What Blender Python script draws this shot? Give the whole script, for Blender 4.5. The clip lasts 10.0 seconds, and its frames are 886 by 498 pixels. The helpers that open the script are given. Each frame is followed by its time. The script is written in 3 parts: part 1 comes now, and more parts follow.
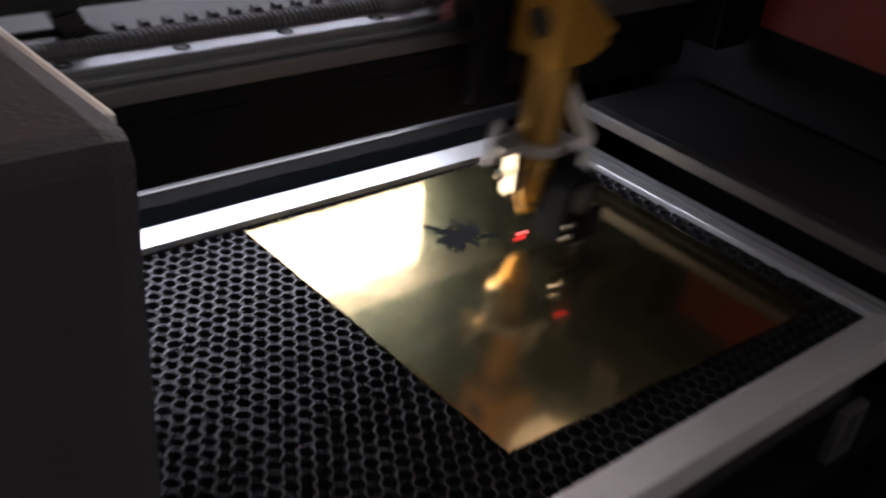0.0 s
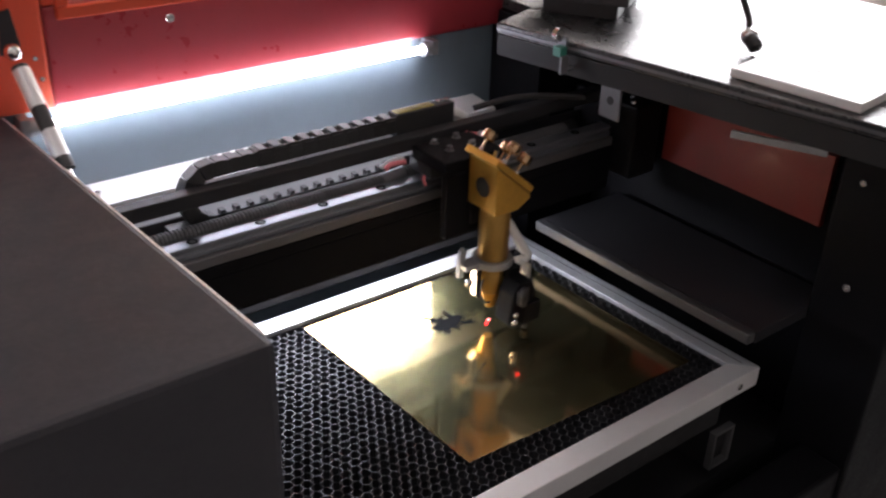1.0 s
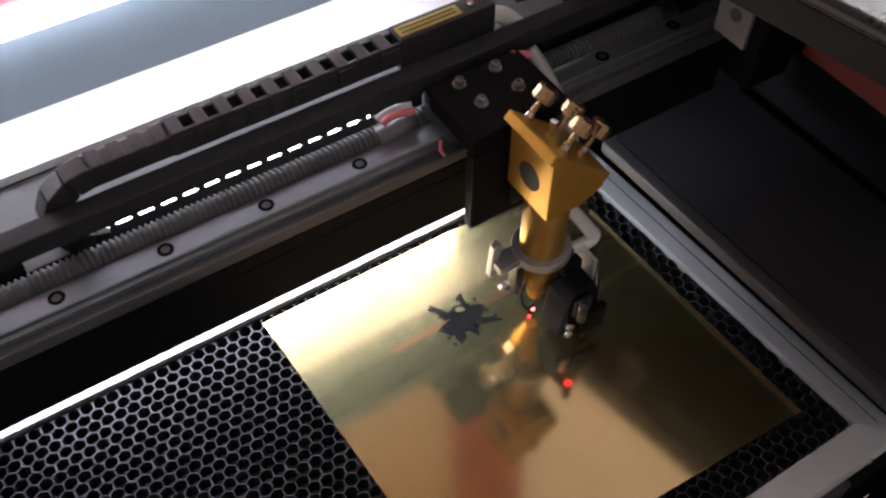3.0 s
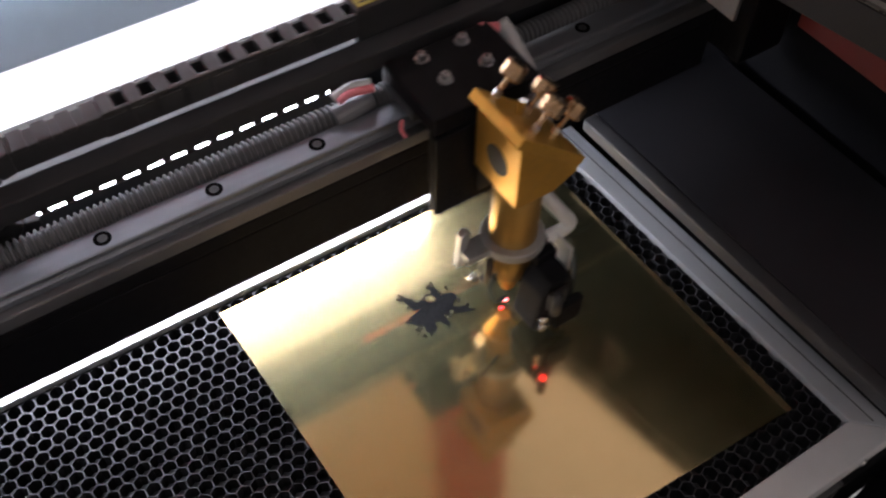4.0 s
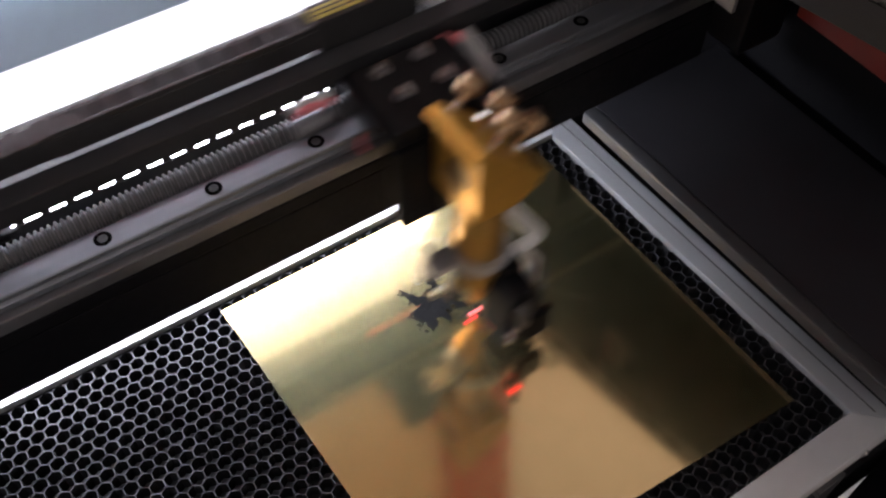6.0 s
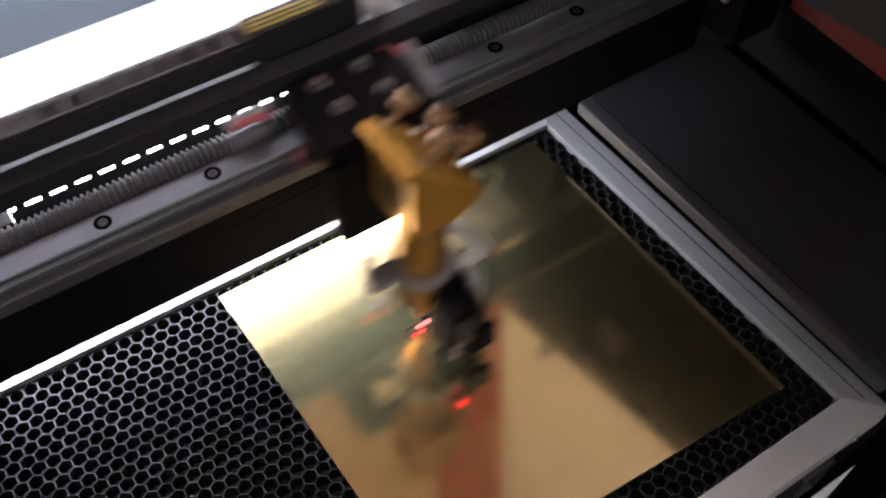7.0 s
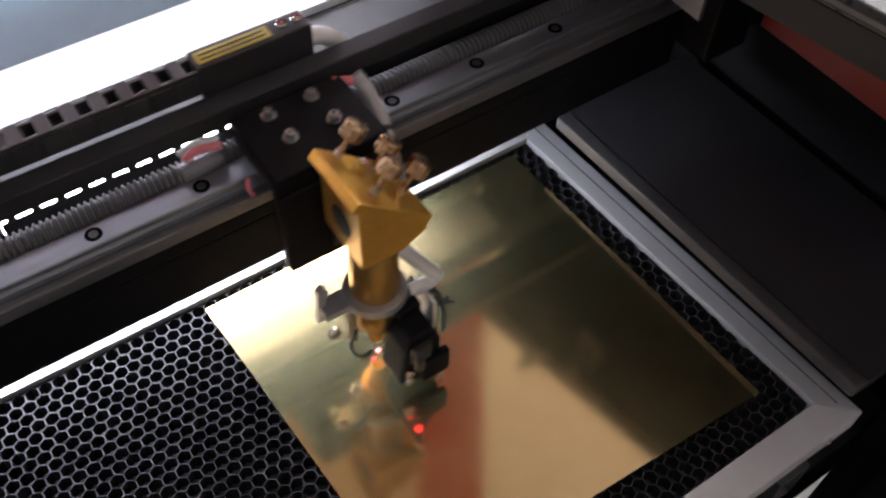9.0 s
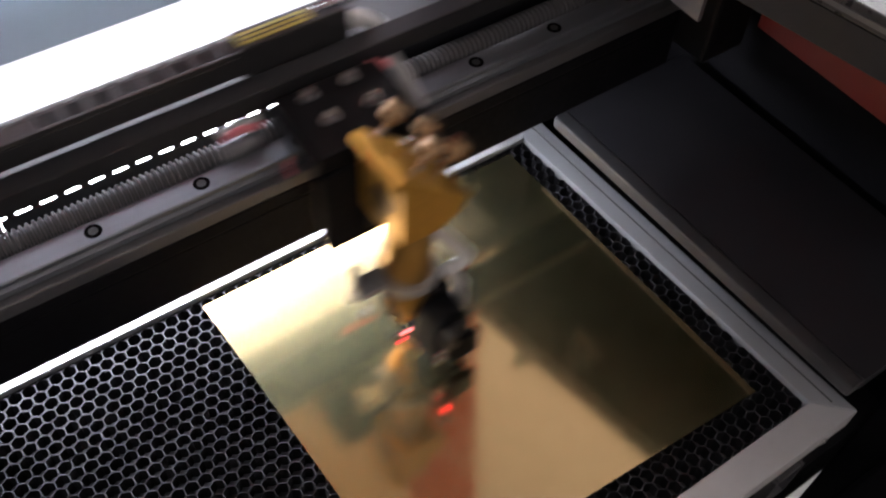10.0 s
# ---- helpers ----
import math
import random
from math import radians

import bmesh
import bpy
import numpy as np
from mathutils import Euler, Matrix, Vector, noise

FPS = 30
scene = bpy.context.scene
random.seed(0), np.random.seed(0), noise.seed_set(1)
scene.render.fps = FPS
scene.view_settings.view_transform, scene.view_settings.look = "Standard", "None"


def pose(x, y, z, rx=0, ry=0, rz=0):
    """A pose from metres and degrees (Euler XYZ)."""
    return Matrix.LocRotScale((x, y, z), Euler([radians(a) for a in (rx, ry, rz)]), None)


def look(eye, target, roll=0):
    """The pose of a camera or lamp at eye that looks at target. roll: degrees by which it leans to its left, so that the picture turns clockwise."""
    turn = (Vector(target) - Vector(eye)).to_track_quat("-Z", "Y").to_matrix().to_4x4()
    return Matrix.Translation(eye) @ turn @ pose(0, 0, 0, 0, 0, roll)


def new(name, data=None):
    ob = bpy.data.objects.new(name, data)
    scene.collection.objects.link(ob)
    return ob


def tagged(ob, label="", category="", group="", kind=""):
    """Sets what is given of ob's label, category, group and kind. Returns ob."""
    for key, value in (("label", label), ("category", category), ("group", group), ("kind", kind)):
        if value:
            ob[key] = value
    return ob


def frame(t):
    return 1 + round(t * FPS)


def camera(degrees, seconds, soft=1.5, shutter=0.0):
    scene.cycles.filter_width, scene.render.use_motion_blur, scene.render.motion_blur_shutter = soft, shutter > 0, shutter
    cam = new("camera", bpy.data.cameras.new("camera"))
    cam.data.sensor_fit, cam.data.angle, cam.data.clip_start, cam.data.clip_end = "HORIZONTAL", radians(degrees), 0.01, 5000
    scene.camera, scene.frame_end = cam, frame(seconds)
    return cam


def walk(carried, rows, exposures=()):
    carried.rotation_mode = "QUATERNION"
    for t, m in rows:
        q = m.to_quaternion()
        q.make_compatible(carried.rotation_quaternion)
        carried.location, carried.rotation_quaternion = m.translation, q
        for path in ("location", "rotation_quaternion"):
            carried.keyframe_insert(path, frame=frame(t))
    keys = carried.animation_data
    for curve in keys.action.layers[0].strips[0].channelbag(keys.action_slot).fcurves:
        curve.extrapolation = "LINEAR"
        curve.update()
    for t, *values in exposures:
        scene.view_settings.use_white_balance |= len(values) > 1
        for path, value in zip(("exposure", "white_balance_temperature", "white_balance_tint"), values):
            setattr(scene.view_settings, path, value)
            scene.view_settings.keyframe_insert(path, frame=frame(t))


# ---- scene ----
# the camera and its walk
cam = camera(50.0, 10.0, soft=2.3, shutter=0.55)
PATH = [
    (0, look((-0.2565, -0.4328, 0.3195), (0.0836, -0.0555, 0.0001), 6.96)),
    (0.3, look((-0.2969, -0.5288, 0.3764), (0.0121, -0.1237, 0.0595), 5.80)),
    (0.5, look((-0.3195, -0.5467, 0.3991), (0.0020, -0.1354, 0.1032), 2.22)),
    (0.6, look((-0.3362, -0.5793, 0.4271), (-0.0152, -0.1601, 0.1419), 1.73)),
    (0.8, look((-0.3605, -0.6192, 0.4647), (-0.0283, -0.2051, 0.1852), 1.85)),
    (1, look((-0.3679, -0.6432, 0.5025), (-0.0458, -0.2292, 0.2112), 1.80)),
    (1.2, look((-0.3491, -0.6526, 0.5464), (-0.0493, -0.2349, 0.2372), 2.60)),
    (1.5, look((-0.2948, -0.6662, 0.6054), (-0.0405, -0.2375, 0.2714), 3.70)),
    (2, look((-0.2033, -0.5333, 0.6125), (0.0057, -0.1428, 0.2077), 1.17)),
    (2.5, look((-0.1407, -0.3981, 0.5763), (0.0593, -0.0662, 0.1182), 0.20)),
    (3.8, look((-0.0828, -0.3336, 0.5098), (0.1246, -0.0293, 0.0362), 1.40)),
    (4, look((-0.0773, -0.3310, 0.5092), (0.1229, -0.0294, 0.0308), 1.04)),
    (4.5, look((-0.0739, -0.3285, 0.5119), (0.1252, -0.0252, 0.0340), 0.06)),
    (5, look((-0.0765, -0.3283, 0.5134), (0.1223, -0.0257, 0.0350), 0.08)),
    (5.5, look((-0.0763, -0.3253, 0.5142), (0.1221, -0.0252, 0.0340), 0.41)),
    (6, look((-0.0745, -0.3297, 0.5115), (0.1212, -0.0314, 0.0291), 0.19)),
    (7.5, look((-0.0869, -0.3360, 0.5152), (0.1189, -0.0448, 0.0327), 2.35)),
    (8, look((-0.0926, -0.3372, 0.5177), (0.1247, -0.0484, 0.0388), 3.37)),
    (8.5, look((-0.0895, -0.3440, 0.5190), (0.1252, -0.0515, 0.0411), 2.68)),
    (9, look((-0.0896, -0.3427, 0.5202), (0.1256, -0.0483, 0.0437), 2.45)),
    (9.5, look((-0.0892, -0.3424, 0.5230), (0.1256, -0.0465, 0.0473), 2.68)),
    (10, look((-0.0946, -0.3399, 0.5209), (0.1257, -0.0501, 0.0440), 3.56)),
]
walk(cam, PATH, exposures=[(0.0, -0.5, 6550, 16), (0.5, -0.05, 6550, 16), (0.8, 0.1, 6550, 16), (1.0, 0.28, 6550, 16), (1.5, 0.25, 6550, 16), (2.0, 0.12, 6550, 16), (4.0, 0.3, 6550, 16), (10.0, 0.32, 6550, 16)])

# world: a dim grey surround outside the closed room
world = bpy.data.worlds.new("world")
scene.world = world
world.use_nodes = True
world.node_tree.nodes["Background"].inputs[0].default_value = (0.5, 0.55, 0.6, 1)
world.node_tree.nodes["Background"].inputs[1].default_value = 0.05

TUBE_LIGHT = 27.0
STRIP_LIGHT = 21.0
CEILING_LIGHT = 3.8
WINDOW_LIGHT = 12.0


# ---- materials ----
def material(name, base, rough=0.5, metal=0.0, grain=0.0, grain_scale=200.0, bump=0.0, bump_scale=400.0, stretch=(1, 1, 1), rough_var=0.1, spec=0.5, emit=0.0, emit_colour=None, coat=0.0):
    m = bpy.data.materials.new(name)
    m.use_nodes = True
    nt = m.node_tree
    b = nt.nodes["Principled BSDF"]
    b.inputs["Base Color"].default_value = (*base, 1)
    b.inputs["Roughness"].default_value = rough
    b.inputs["Metallic"].default_value = metal
    b.inputs["Coat Weight"].default_value = coat
    b.inputs["Specular IOR Level"].default_value = spec
    tc = nt.nodes.new("ShaderNodeTexCoord")
    mp = nt.nodes.new("ShaderNodeMapping")
    mp.inputs["Scale"].default_value = stretch
    nt.links.new(tc.outputs["Object"], mp.inputs[0])
    if grain:
        big = nt.nodes.new("ShaderNodeTexNoise")
        big.inputs["Scale"].default_value = grain_scale * 0.12
        big.inputs["Detail"].default_value = 3
        fine = nt.nodes.new("ShaderNodeTexNoise")
        fine.inputs["Scale"].default_value = grain_scale
        fine.inputs["Detail"].default_value = 4
        for n in (big, fine):
            nt.links.new(mp.outputs[0], n.inputs["Vector"])
        add = nt.nodes.new("ShaderNodeMath")
        add.operation = "ADD"
        nt.links.new(big.outputs["Fac"], add.inputs[0])
        nt.links.new(fine.outputs["Fac"], add.inputs[1])
        ramp = nt.nodes.new("ShaderNodeMapRange")
        ramp.inputs["From Min"].default_value = 0.7
        ramp.inputs["From Max"].default_value = 1.3
        ramp.inputs["To Min"].default_value = 1 - grain
        ramp.inputs["To Max"].default_value = 1 + grain
        nt.links.new(add.outputs[0], ramp.inputs[0])
        mul = nt.nodes.new("ShaderNodeVectorMath")
        mul.operation = "SCALE"
        mul.inputs[0].default_value = base
        nt.links.new(ramp.outputs[0], mul.inputs["Scale"])
        nt.links.new(mul.outputs[0], b.inputs["Base Color"])
        rr = nt.nodes.new("ShaderNodeMapRange")
        rr.inputs["From Min"].default_value = 0.7
        rr.inputs["From Max"].default_value = 1.3
        rr.inputs["To Min"].default_value = max(0.02, rough - rough_var)
        rr.inputs["To Max"].default_value = min(1.0, rough + rough_var)
        nt.links.new(add.outputs[0], rr.inputs[0])
        nt.links.new(rr.outputs[0], b.inputs["Roughness"])
    if bump:
        nz = nt.nodes.new("ShaderNodeTexNoise")
        nz.inputs["Scale"].default_value = bump_scale
        nz.inputs["Detail"].default_value = 3
        nt.links.new(mp.outputs[0], nz.inputs["Vector"])
        bp = nt.nodes.new("ShaderNodeBump")
        bp.inputs["Strength"].default_value = bump
        bp.inputs["Distance"].default_value = 0.001
        nt.links.new(nz.outputs["Fac"], bp.inputs["Height"])
        nt.links.new(bp.outputs[0], b.inputs["Normal"])
    if emit:
        b.inputs["Emission Color"].default_value = (*(emit_colour or base), 1)
        b.inputs["Emission Strength"].default_value = emit
    return m


BLACK = material("black powder coat", (0.015, 0.015, 0.017), 0.55, spec=0.35, grain=0.25, grain_scale=300, bump=0.25, bump_scale=900)
BLACK_SATIN = material("black anodised aluminium", (0.026, 0.026, 0.029), 0.55, spec=0.25, grain=0.3, grain_scale=150, stretch=(0.1, 1, 1))
TRAY = material("black satin sheet", (0.022, 0.022, 0.026), 0.36, grain=0.15, rough_var=0.04, grain_scale=40, bump=0.1, bump_scale=200)
TRAY_LIP = material("worn dark steel", (0.034, 0.034, 0.037), 0.5, 0.0, grain=0.25, grain_scale=60)
BORE_SHADE = material("painted bore shade", (0.003, 0.003, 0.003), 1.0, spec=0.0)
SHELF = material("dull grey sheet", (0.13, 0.13, 0.135), 0.6, grain=0.15, grain_scale=60)
JETBLACK = material("flat black paint", (0.005, 0.005, 0.0065), 0.6, spec=0.12, grain=0.2, grain_scale=300)
CHARCOAL = material("charcoal textured paint", (0.026, 0.026, 0.034), 0.6, grain=0.12, grain_scale=300, bump=0.35, bump_scale=1500)
DECK = material("black crinkle paint", (0.035, 0.035, 0.037), 0.3, grain=0.2, grain_scale=300, bump=0.25, bump_scale=900)
PANEL = material("grey blue painted sheet", (0.15, 0.19, 0.225), 0.5, grain=0.06, grain_scale=60)
LEDGE = material("galvanised sheet", (0.78, 0.78, 0.78), 0.45, 0.3, grain=0.06, grain_scale=80)
ALU = material("brushed aluminium", (0.76, 0.77, 0.79), 0.45, 0.7, grain=0.03, grain_scale=120, rough_var=0.05)
# Copy of the frame aluminium, toned for the light on the right bar
ALU_RIGHT = material("aluminium toned for right bar light", (0.60, 0.62, 0.65), 0.38, 0.65, grain=0.05, grain_scale=150, stretch=(1, 0.1, 1), rough_var=0.05)
DARKRED = material("dark red enamel", (0.20, 0.016, 0.012), 0.5, grain=0.1, grain_scale=60)
SEAT = material("dull aluminium", (0.17, 0.17, 0.18), 0.45, 0.7, grain=0.08, grain_scale=300)
STEEL = material("ground steel", (0.225, 0.24, 0.27), 0.36, 0.7, grain=0.06, grain_scale=400, stretch=(0.15, 1, 1), rough_var=0.05)
BRIGHT = material("bright screw steel", (0.7, 0.7, 0.7), 0.2, 1.0)
SCREW = material("dull screw steel", (0.30, 0.31, 0.33), 0.3, 0.6, grain=0.1)
HONEY = material("honeycomb aluminium", (0.058, 0.058, 0.065), 0.42, 0.7, grain=0.3, grain_scale=300)
BRASS = material("sheet brass", (0.70, 0.485, 0.25), 0.10, 1.0, grain=0.05, grain_scale=70, rough_var=0.04, bump=0.012, bump_scale=25)


def hazy(mat, share, rough, colour):
    """Adds a wide, faint sheen to a polished metal."""
    nt = mat.node_tree
    sharp = nt.nodes["Principled BSDF"]
    wide = nt.nodes.new("ShaderNodeBsdfPrincipled")
    wide.inputs["Base Color"].default_value = (*colour, 1)
    wide.inputs["Metallic"].default_value = 1.0
    wide.inputs["Roughness"].default_value = rough
    mix = nt.nodes.new("ShaderNodeMixShader")
    mix.inputs[0].default_value = share
    nt.links.new(sharp.outputs[0], mix.inputs[1])
    nt.links.new(wide.outputs[0], mix.inputs[2])
    nt.links.new(mix.outputs[0], nt.nodes["Material Output"].inputs["Surface"])


hazy(BRASS, 0.13, 0.38, (0.76, 0.74, 0.40))
BURNT = material("burnt engraving", (0.013, 0.013, 0.014), 0.85, 0.0, spec=0.05, grain=0.4, grain_scale=500)
GOLD = material("gold anodised aluminium", (0.62, 0.34, 0.06), 0.42, 0.75, grain=0.1, grain_scale=300)
GOLD_DARK = material("gold anodised tube", (0.42, 0.25, 0.07), 0.42, 0.85, grain=0.12, grain_scale=300)
RED = material("red enamel", (0.31, 0.032, 0.042), 0.35, grain=0.05, grain_scale=80, bump=0.06, bump_scale=500, coat=0.3)
ORANGE = material("orange red enamel", (0.68, 0.08, 0.03), 0.45, grain=0.05, grain_scale=80)
PLASTIC = material("black plastic", (0.028, 0.028, 0.030), 0.42, grain=0.2, grain_scale=200)
RUBBER = material("black rubber", (0.015, 0.015, 0.016), 0.6)
CONDUIT = material("grey ribbed conduit", (0.095, 0.095, 0.10), 0.4, grain=0.1, grain_scale=200)
WHITE = material("white plastic", (0.75, 0.75, 0.74), 0.4, grain=0.05)
WIRE_PINK = material("pink wire sheath", (0.75, 0.2, 0.23), 0.45)
CLEAR = material("cloudy air hose", (0.42, 0.42, 0.43), 0.3)
YELLOW = material("yellow label", (0.44, 0.37, 0.07), 0.5, grain=0.06)
INK_SHADE = material("black ink and hole shade", (0.02, 0.02, 0.02), 0.6)
GREEN = material("green switch body", (0.03, 0.2, 0.15), 0.4)
COPPER = material("nickel thumbscrew", (0.44, 0.29, 0.17), 0.24, 0.95, grain=0.1)
GREYMETAL = material("grey zinc bracket", (0.42, 0.43, 0.45), 0.4, 0.7, grain=0.1)
TUBE = material("lit tube", (1, 1, 1), emit=TUBE_LIGHT, emit_colour=(0.90, 0.95, 1.04))
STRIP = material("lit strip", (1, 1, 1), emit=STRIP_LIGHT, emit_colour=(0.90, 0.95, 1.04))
LASER = material("red laser light", (1, 0.05, 0.05), emit=6.0, emit_colour=(1.0, 0.03, 0.04))
LASER_CORE = material("red laser core", (1, 0.5, 0.5), emit=9.0, emit_colour=(1.0, 0.12, 0.14))
PLASTER = material("warm white plaster", (0.555, 0.508, 0.465), 0.85, grain=0.04, grain_scale=8)
FLOOR = material("grey floor paint", (0.25, 0.25, 0.25), 0.5, grain=0.15, grain_scale=6)
LAMP = material("ceiling lamp diffuser", (1, 1, 1), emit=CEILING_LIGHT, emit_colour=(1.0, 0.98, 0.97))
DAYLIGHT = material("daylit window pane", (1, 1, 1), emit=WINDOW_LIGHT, emit_colour=(0.95, 0.97, 1.0))
ACRYLIC = material("smoked amber acrylic", (0.80, 0.62, 0.44), 0.05)
ACRYLIC.node_tree.nodes["Principled BSDF"].inputs["Transmission Weight"].default_value = 0.9
ACRYLIC.node_tree.nodes["Principled BSDF"].inputs["IOR"].default_value = 1.05


# ---- mesh helpers ----
def mesh_of(name, bm, mat, smooth=False):
    me = bpy.data.meshes.new(name)
    bm.to_mesh(me)
    bm.free()
    me.materials.append(mat)
    if smooth:
        for p in me.polygons:
            p.use_smooth = True
    return me


def part(name, bm, mat, parent=None, label="", smooth=False):
    ob = new(name, mesh_of(name, bm, mat, smooth))
    ob.parent = parent
    if label:
        ob["label"] = label
    return ob


def box(x0, x1, y0, y1, z0, z1, bevel=0.0, bm=None):
    bm = bm or bmesh.new()
    vs = [bm.verts.new((x, y, z)) for x in (x0, x1) for y in (y0, y1) for z in (z0, z1)]
    fs = [bm.faces.new([vs[i] for i in f]) for f in ((0, 1, 3, 2), (4, 6, 7, 5), (0, 4, 5, 1), (2, 3, 7, 6), (0, 2, 6, 4), (1, 5, 7, 3))]
    if bevel:
        edges = list({e for f in fs for e in f.edges})
        bmesh.ops.bevel(bm, geom=edges, offset=bevel, segments=2, affect="EDGES", profile=0.6)
    bmesh.ops.recalc_face_normals(bm, faces=bm.faces)
    return bm


def prism(outline, axis, a, b, bevel=0.0, bm=None):
    """An outline in the two other axes, pushed from a to b along axis."""
    bm = bm or bmesh.new()

    def at(p, v):
        return (v, p[0], p[1]) if axis == "x" else (p[0], v, p[1]) if axis == "y" else (p[0], p[1], v)
    lo = [bm.verts.new(at(p, a)) for p in outline]
    hi = [bm.verts.new(at(p, b)) for p in outline]
    n = len(outline)
    fs = [bm.faces.new(lo), bm.faces.new(hi)]
    fs += [bm.faces.new((lo[i], lo[(i + 1) % n], hi[(i + 1) % n], hi[i])) for i in range(n)]
    bmesh.ops.recalc_face_normals(bm, faces=fs)
    if bevel:
        edges = list({e for f in fs for e in f.edges})
        bmesh.ops.bevel(bm, geom=edges, offset=bevel, segments=2, affect="EDGES", profile=0.6)
    return bm


def rod(p, q, r0, r1=None, n=20, bm=None):
    bm = bm or bmesh.new()
    p, q = Vector(p), Vector(q)
    m = Matrix.Translation((p + q) / 2) @ (q - p).to_track_quat("Z", "Y").to_matrix().to_4x4()
    bmesh.ops.create_cone(bm, cap_ends=True, segments=n, radius1=r0, radius2=r0 if r1 is None else r1, depth=(q - p).length, matrix=m)
    return bm


def lathe(profile, n=28, m=None, bm=None):
    """Turns (radius, z) points round z."""
    bm = bm or bmesh.new()
    m = m or Matrix()
    rings = [[bm.verts.new(m @ Vector((r * math.cos(2 * math.pi * i / n), r * math.sin(2 * math.pi * i / n), z))) for i in range(n)] for r, z in profile]
    for a, b in zip(rings, rings[1:]):
        for i in range(n):
            bm.faces.new((a[i], a[(i + 1) % n], b[(i + 1) % n], b[i]))
    for ring in (rings[0], rings[-1]):
        bm.faces.new(ring)
    bmesh.ops.recalc_face_normals(bm, faces=bm.faces)
    return bm


def hose(points, r, n=10, steps=8, bm=None):
    """A round tube along a smooth line through the points."""
    bm = bm or bmesh.new()
    pts = [Vector(p) for p in points]
    line = []
    for i in range(len(pts) - 1):
        p0, p1, p2, p3 = pts[max(i - 1, 0)], pts[i], pts[i + 1], pts[min(i + 2, len(pts) - 1)]
        for k in range(steps):
            t = k / steps
            line.append(0.5 * (2 * p1 + (p2 - p0) * t + (2 * p0 - 5 * p1 + 4 * p2 - p3) * t * t + (3 * p1 - p0 - 3 * p2 + p3) * t ** 3))
    line.append(pts[-1])
    rings, side = [], Vector((0.3, 0.2, 1)).normalized()
    for i, c in enumerate(line):
        d = (line[min(i + 1, len(line) - 1)] - line[max(i - 1, 0)]).normalized()
        side = (side - d * side.dot(d)).normalized()
        up = d.cross(side)
        rings.append([bm.verts.new(c + r * (side * math.cos(2 * math.pi * j / n) + up * math.sin(2 * math.pi * j / n))) for j in range(n)])
    for a, b in zip(rings, rings[1:]):
        for j in range(n):
            bm.faces.new((a[j], a[(j + 1) % n], b[(j + 1) % n], b[j]))
    bm.faces.new(rings[0]), bm.faces.new(rings[-1])
    bmesh.ops.recalc_face_normals(bm, faces=bm.faces)
    return bm


def cap_screw(parent, x, y, z, r=0.0035, h=0.003, axis="z", mat=None, name="screw"):
    """A socket-head screw with a hollow, its head along axis."""
    turn = {"z": Matrix(), "-y": pose(0, 0, 0, 90, 0, 0), "-x": pose(0, 0, 0, 0, -90, 0)}[axis]
    bm = lathe([(r * 0.9, 0), (r, h * 0.25), (r, h * 0.85), (r * 0.88, h), (r * 0.5, h), (r * 0.45, h * 0.5)], 14, Matrix.Translation((x, y, z)) @ turn)
    return part(name, bm, mat or BRIGHT, parent, smooth=False)


def thing(name, label, category, group="", at=(0, 0, 0)):
    ob = new(name)
    ob.location = at
    return tagged(ob, label, category, group)


def structure(name, bm, mat, label, category):
    return tagged(part(name, bm, mat), label, category, kind="structure")


# ---- room round the machine ----
ROOM = (-2.2, 2.9, -2.6, 2.6, -0.92, 1.75)
rx0, rx1, ry0, ry1, rz0, rz1 = ROOM
structure("floor", box(rx0, rx1, ry0, ry1, rz0 - 0.1, rz0), FLOOR, "grey painted workshop floor", "floor")
structure("ceiling", box(rx0, rx1, ry0, ry1, rz1, rz1 + 0.1), PLASTER, "plain warm white workshop ceiling", "ceiling")
structure("wall_north", box(rx0, rx1, ry1, ry1 + 0.1, rz0, rz1), PLASTER, "plain warm white plaster wall", "wall")
structure("wall_south", box(rx0, rx1, ry0 - 0.1, ry0, rz0, rz1), PLASTER, "plain warm white plaster wall", "wall")
structure("wall_west", box(rx0 - 0.1, rx0, ry0, ry1, rz0, rz1), PLASTER, "plain warm white plaster wall", "wall")
structure("wall_east", box(rx1, rx1 + 0.1, ry0, ry1, rz0, rz1), PLASTER, "plain warm white plaster wall", "wall")


def ceiling_light(x, y):
    t = thing("ceiling_light", "unseen white ceiling light with a lit flat diffuser, added for brightness", "ceiling light", "ceiling lights", (x, y, rz1 - 0.03))
    part("frame", box(-0.65, 0.65, -0.1, 0.1, 0.0, 0.028, 0.004), WHITE, t)
    part("diffuser", box(-0.62, 0.62, -0.08, 0.08, -0.012, -0.001, 0.004), LAMP, t, "lit white diffuser")
    return t


# Unseen lights, added to brighten the lid front and the rail's right end
ceiling_light(-0.9, -0.5)
ceiling_light(-0.3, -2.0)
ceiling_light(1.35, 1.45)

# daylight window in the wall beyond the deck
win = structure("window_1", box(rx1 - 0.03, rx1 - 0.001, -0.1, 2.5, 0.35, 1.7), WHITE, "white framed window with bright daylight", "window")
for k in range(3):
    part("pane", box(rx1 - 0.036, rx1 - 0.031, -0.05 + k * 0.85, 0.75 + k * 0.85, 0.4, 1.66), DAYLIGHT, win, "bright daylit pane")

